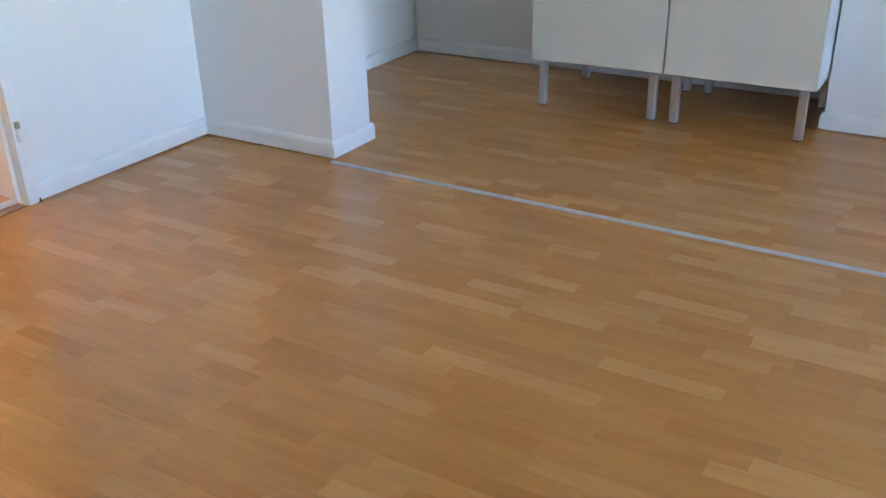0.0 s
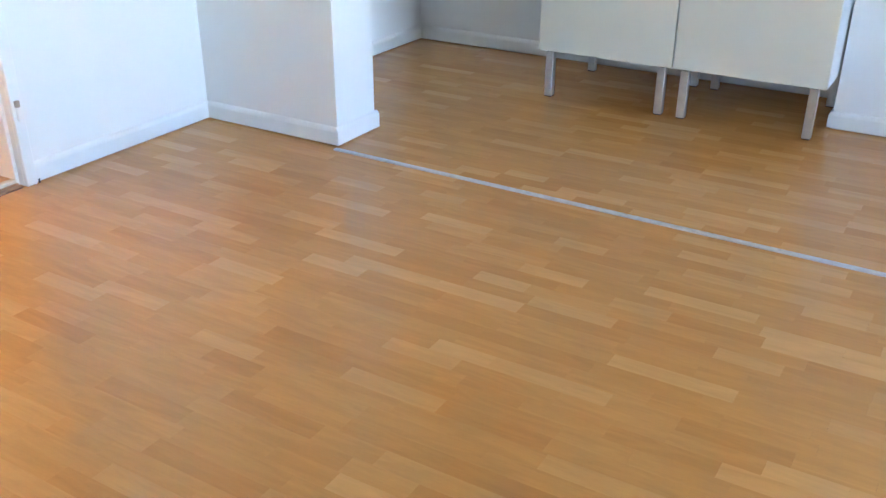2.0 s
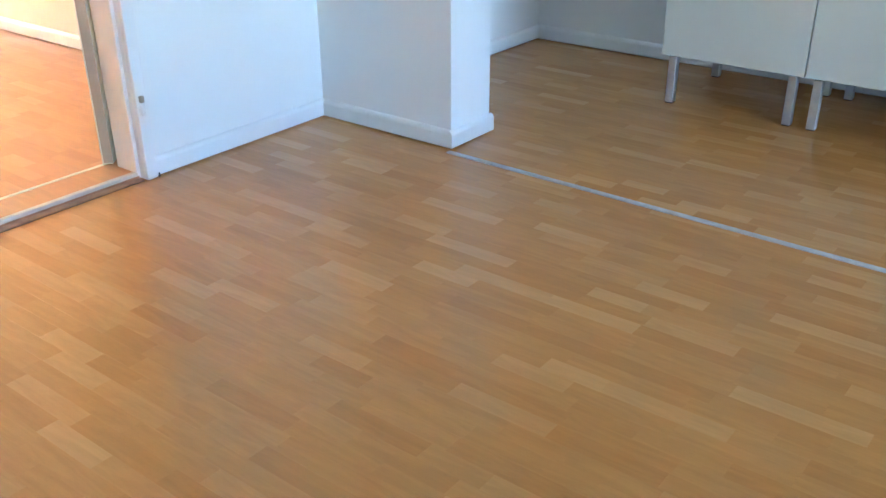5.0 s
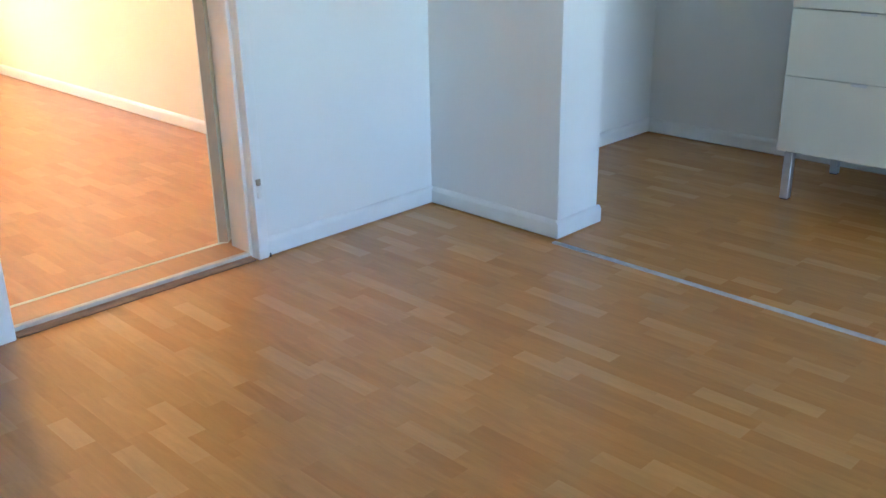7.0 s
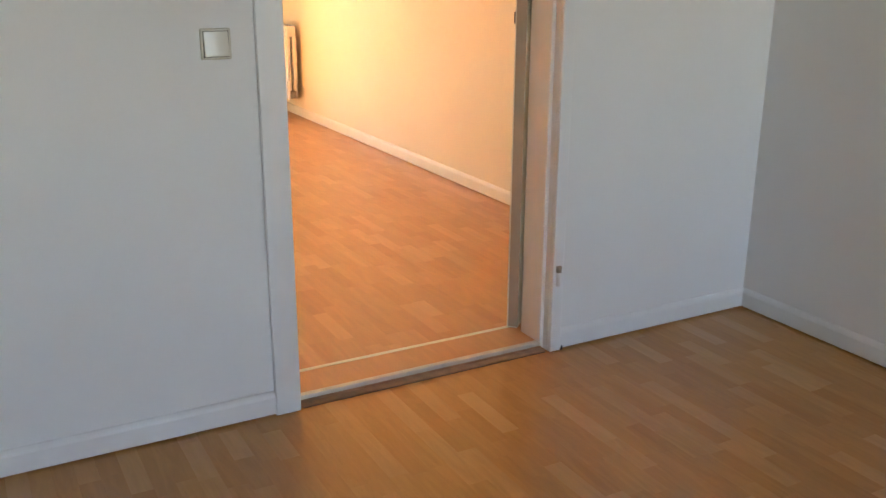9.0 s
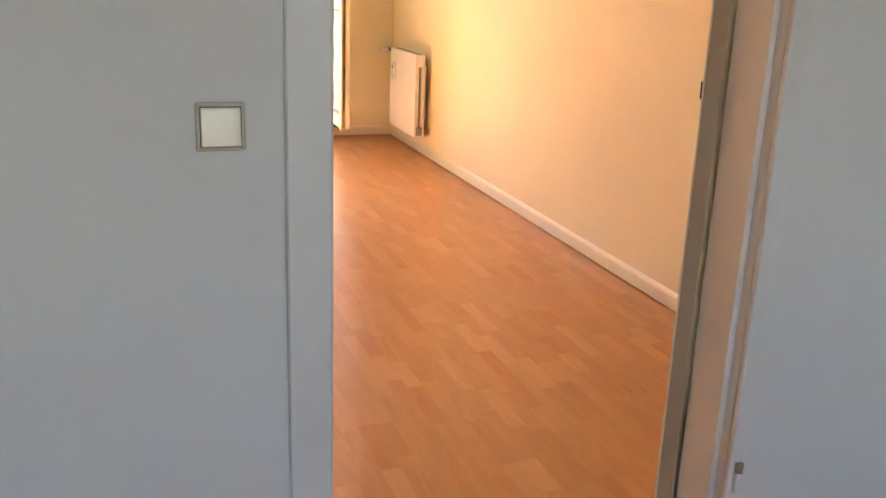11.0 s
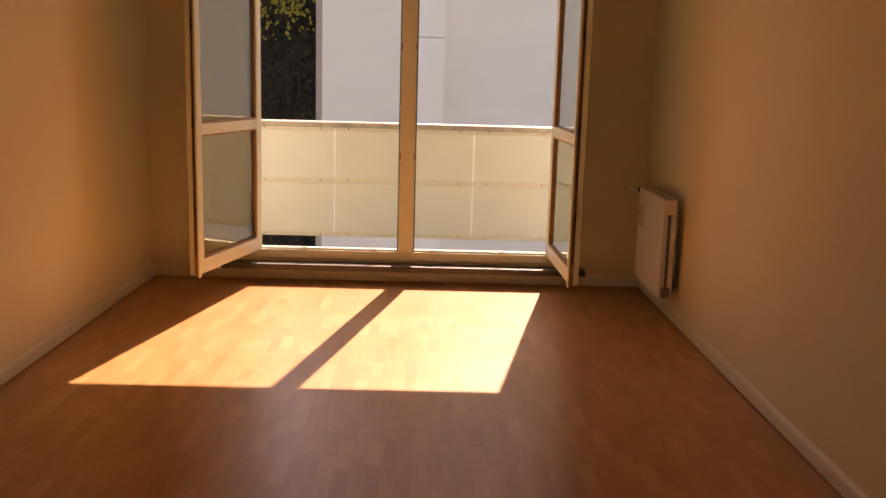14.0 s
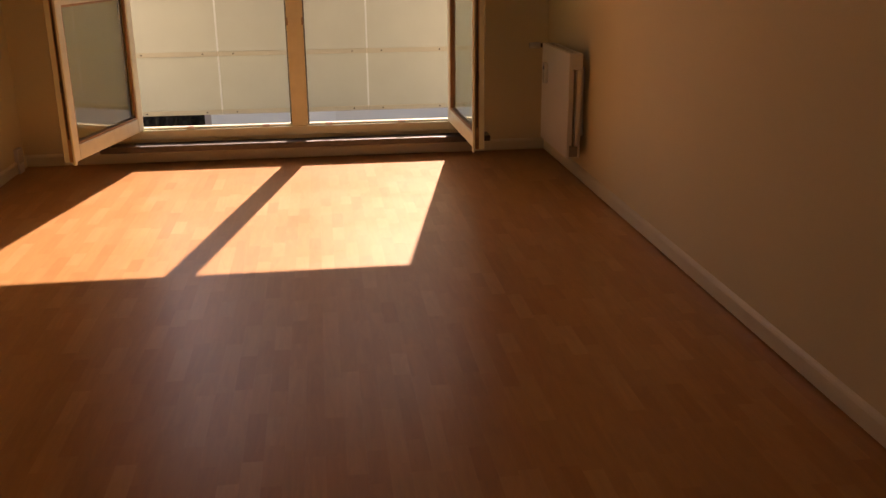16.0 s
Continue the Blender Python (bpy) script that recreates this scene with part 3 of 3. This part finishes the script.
# ---- sockets ----
def socket(name, at, turn, label):
    s = thing(name, at, label, "socket", "wall sockets", turn=turn)
    part("trunk_block", boxed(-0.047, 0.047, -0.022, 0.0, -0.085, -0.045, bevel=0.002), trim_paint, s)
    part("plate", boxed(-0.042, 0.042, -0.020, 0.0, -0.045, 0.075, bevel=0.003, segments=2), socket_plastic, s)
    for z in (-0.012, 0.043):
        bm = rod(bmesh.new(), (0, -0.0175, z), (0, -0.0222, z), 0.0225, 24)
        ring = part("socket_ring", bm, socket_plastic, s)
        # no real recess: a darker flat disc paints the shade inside the well
        part("well_shade", rod(bmesh.new(), (0, -0.0223, z), (0, -0.0226, z), 0.0195, 24), switch_plastic, ring, "flat darker disc painting the shade of the socket well")
        for dx in (-0.0095, 0.0095):
            part("socket_hole", rod(bmesh.new(), (dx, -0.0226, z), (dx, -0.0231, z), 0.003, 8), dark_gap, ring)
    return s


socket("wall_socket", (EAST2, 2.033, 0.106), 90 + 180, "white double wall socket standing on the skirting")
duct = thing("cable_box", (WEST2, 6.145, F2), "white plastic cable box in the corner by the balcony doors", "cable box", turn=90)
part("box_body", boxed(-0.044, 0.044, -0.024, 0.0, 0.0, 0.145, bevel=0.003, segments=2), trim_paint, duct)
part("lid", boxed(-0.040, 0.040, -0.027, -0.024, 0.06, 0.14, bevel=0.001), socket_plastic, duct)

# ---- balcony ----
slab = structure("balcony_floor", boxed(-4.9, 1.7, 6.58, 7.72, -0.24, -0.06), slab_concrete, "grey concrete balcony floor", "balcony floor")
fence = thing("balcony_railing", (0, 7.55, -0.06), "ivory translucent panel railing with metal top rail", "railing")
fz = 0.040
XS = [-2.192 + 1.096 * i for i in range(-2, 4)]
for a, b in zip(XS, XS[1:]):
    for z0, z1 in ((0.128, 0.556), (0.566, 0.985)):
        part("panel", boxed(a + 0.003, b - 0.003, 0.0, 0.006, z0 + fz, z1 + fz), panel_ivory, fence)
for z in (0.118, 0.548, 0.958):
    for a, b in zip(XS, XS[1:]):
        band = part("band", boxed(a + 0.0015, b - 0.0015, -0.010, 0.0, z + fz, z + 0.034 + fz, bevel=0.002), panel_band, fence)
        for x in (a + 0.11, (a + b) / 2, b - 0.11):
            part("screw", rod(bmesh.new(), (x, -0.013, z + 0.017 + fz), (x, -0.010, z + 0.017 + fz), 0.006, 8), dark_metal, band)
for x in XS[1:-1]:
    for z0, z1 in ((0.154, 0.546), (0.584, 0.956)):
        part("seam_cover", boxed(x - 0.007, x + 0.007, -0.004, -0.0005, z0 + fz, z1 + fz), panel_seam, fence)
for x in (XS[0] + 0.05, -3.32, -1.64, 0.03, XS[-1] - 0.05):
    part("post", boxed(x - 0.02, x + 0.02, 0.012, 0.052, 0.0, 0.985 + fz, bevel=0.003), aluminium, fence)
top = part("top_rail", boxed(XS[0], XS[-1], -0.020, 0.058, 0.984 + fz, 1.018 + fz, bevel=0.003), rail_grey, fence, "weathered grey metal top rail")
part("rail_cap", boxed(XS[0], XS[-1], -0.024, 0.062, 1.018 + fz, 1.029 + fz, bevel=0.004, segments=2), aluminium, top, "bright metal cap")

# ---- outside ----
structure("ground", boxed(-600, 600, 7.72, 900, -3.6, -3.4), ground_paving, "grey paved yard below the balcony", "ground")
house = thing("house", (0, 14.0, -3.4), "pale plastered house across the yard", "house")
HZ = 3.4
part("wall", boxed(-3.055, -1.73, 0.10, 9.0, 0, 6.6 + HZ), plaster_far, house)
pil = part("pilaster", boxed(-1.73, -1.262, 0.0, 9.0, 0, 1.93 + HZ), plaster_lit, house)
part("pilaster_top", boxed(-1.73, -1.262, 0.02, 9.0, 1.945 + HZ, 6.6 + HZ), plaster_lit, pil)
part("joint", boxed(-1.725, -1.267, 0.03, 8.9, 1.93 + HZ, 1.945 + HZ), plaster_edge, pil)
part("wall", boxed(-1.262, 9.0, 0.4, 9.0, 0, 6.6 + HZ), plaster_shade, house)
part("corner_strip", boxed(-3.150, -3.055, 0.13, 9.0, 0, 6.6 + HZ), plaster_edge, house, "narrow brownish corner")
part("roof", boxed(-3.3, 9.2, -0.1, 9.1, 6.6 + HZ, 6.75 + HZ), roof_tiles, house)

garden = structure("ivy_garden_wall", boxed(-14.0, -3.16, 15.0, 15.4, -3.4, 3.0), ivy_wall, "dark old wall overgrown with ivy", "wall")
rng = random.Random(7)


def leaves(name, count, place, size, mat, label):
    """Many small folded leaves; place() gives each one's middle."""
    verts, faces = [], []
    for _ in range(count):
        c, big = Vector(place()), rng.uniform(*size)
        m = Euler((rng.uniform(-1.0, 0.5), rng.uniform(-0.9, 0.9), rng.uniform(-0.8, 0.8))).to_matrix()
        base = len(verts)
        for p in ((0, 0, -1.1), (-0.75, 0.12, -0.35), (-0.5, 0.1, 0.45), (0, 0, 0.9), (0.5, 0.1, 0.45), (0.75, 0.12, -0.35)):
            verts.append(tuple(c + m @ (Vector(p) * big)))
        faces += [(base, base + 1, base + 2, base + 3), (base, base + 3, base + 4, base + 5)]
    me = bpy.data.meshes.new(name)
    me.from_pydata(verts, [], faces)
    me.materials.append(mat)
    return tagged(new(name, me), label, "ivy", kind="stuff")


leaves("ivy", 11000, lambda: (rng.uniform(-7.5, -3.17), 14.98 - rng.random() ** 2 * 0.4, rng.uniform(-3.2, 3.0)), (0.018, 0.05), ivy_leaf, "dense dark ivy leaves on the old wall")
CLUMPS = [(rng.uniform(-5.2, -3.25), rng.uniform(13.7, 14.4), 1.75 + rng.random() ** 0.6 * 1.6, rng.uniform(0.10, 0.28)) for _ in range(34)]


def on_spray():
    x, y, z, w = rng.choice(CLUMPS)
    return (min(x + rng.gauss(0, w), -3.2), y + rng.gauss(0, w), z + rng.gauss(0, w * 0.8))


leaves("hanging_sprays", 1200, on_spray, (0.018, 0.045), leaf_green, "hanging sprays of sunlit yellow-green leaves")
bm = bmesh.new()
for x0 in (-3.42, -3.62, -3.95, -4.4):
    p = Vector((x0, 14.75, -3.3))
    while p.z < 3.2:
        q = p + Vector((rng.uniform(-0.06, 0.06), rng.uniform(-0.04, 0.04), rng.uniform(0.4, 0.7)))
        rod(bm, p, q, 0.009, 6, 0.008)
        p = q
tagged(part("ivy_stems", bm, stem_bark), "thin brown climbing stems on the old wall", "ivy", kind="stuff")

# kitchen window behind the walker
kw = tagged(thing("window_2", (-1.5, -6.45, 0), "wide white framed window behind the walker", "window"), kind="structure")
for x0, x1, z0, z1 in ((-1.55, -1.49, 0.92, 2.28), (1.49, 1.55, 0.92, 2.28), (-1.49, 1.49, 0.92, 0.98), (-1.49, 1.49, 2.22, 2.28)):
    part("window_frame", boxed(x0, x1, -0.03, 0.03, z0, z1, bevel=0.004), frame_paint, kw)
for x in (-0.5, 0.5):
    part("mullion", boxed(x - 0.05, x + 0.05, 0.095, 0.14, 0.925, 2.275, bevel=0.004), frame_paint, kw)
for a, b in ((-1.54, -0.552), (-0.448, 0.448), (0.552, 1.54)):
    part("transom", boxed(a, b, 0.10, 0.135, 1.42, 1.49, bevel=0.004), frame_paint, kw)

# ---- floor strips ----
LENGTHS = (0.16, 0.20, 0.24, 0.26, 0.30)


def strip_mesh(name, w, length, mat):
    bm = boxed(-w / 2, w / 2, 0, length, -0.004, 0)
    me = bpy.data.meshes.new(name)
    bmesh.ops.recalc_face_normals(bm, faces=bm.faces[:])
    bm.to_mesh(me)
    bm.free()
    me.materials.append(mat)
    return me


def lay(parent, x0, x1, y0, y1, z, near, seed, piece_mat, rest_mat):
    """Rows of printed strips along y; those in the stretch `near` are pieces of their own."""
    r = random.Random(seed)
    count = round((x1 - x0) / 0.0535)
    pitch = (x1 - x0) / count
    w = pitch - 0.00012
    shared = {n: strip_mesh("floor_strip", w, n - 0.00015, piece_mat) for n in LENGTHS}
    verts, faces, made = [], [], 0
    for i in range(count):
        x = x0 + (i + 0.5) * pitch
        y, first = y0, r.uniform(0.08, 0.3)
        while y < y1 - 0.004:
            n, first = first or r.choice(LENGTHS), 0
            n = min(n, y1 - y)
            if n in shared and near[0] < x < near[1] and near[2] < y < near[3] and made < 300:
                ob = new("floor_strip", shared[n])
                ob.parent = parent
                ob.location = (x, y, z)
                made += 1
            else:
                a, b, c, d = x - w / 2, x + w / 2, y, y + n - 0.00015
                k = len(verts)
                verts += [(a, c, z), (b, c, z), (b, d, z), (a, d, z), (a, c, z - 0.004), (b, c, z - 0.004), (b, d, z - 0.004), (a, d, z - 0.004)]
                faces += [(k, k + 1, k + 2, k + 3), (k, k + 4, k + 5, k + 1), (k + 1, k + 5, k + 6, k + 2), (k + 2, k + 6, k + 7, k + 3), (k + 3, k + 7, k + 4, k)]
            y += n
    me = bpy.data.meshes.new("floor_strips")
    me.from_pydata(verts, [], faces)
    me.materials.append(rest_mat)
    ob = tagged(new("floor_strips", me), kind="stuff")
    ob.parent = parent


lay(floor_1, -3.355, -0.02, -6.35, DOOR_Y0 + 0.035, 0.0, (-2.05, -0.02, -1.55, 0.30), 3, lam_piece, lam_joined)
lay(floor_2, -0.02, 1.70, -6.35, DOOR_Y0 + 0.01, 0.0, (0.0, 1.1, -1.4, 0.7), 4, lam_piece, lam_joined)
lay(floor_3, -3.355, 0.02, DOOR_Y1 + 0.002, 6.30, F2, (-1.9, 0.02, 1.2, 3.3), 5, red_piece, red_joined)
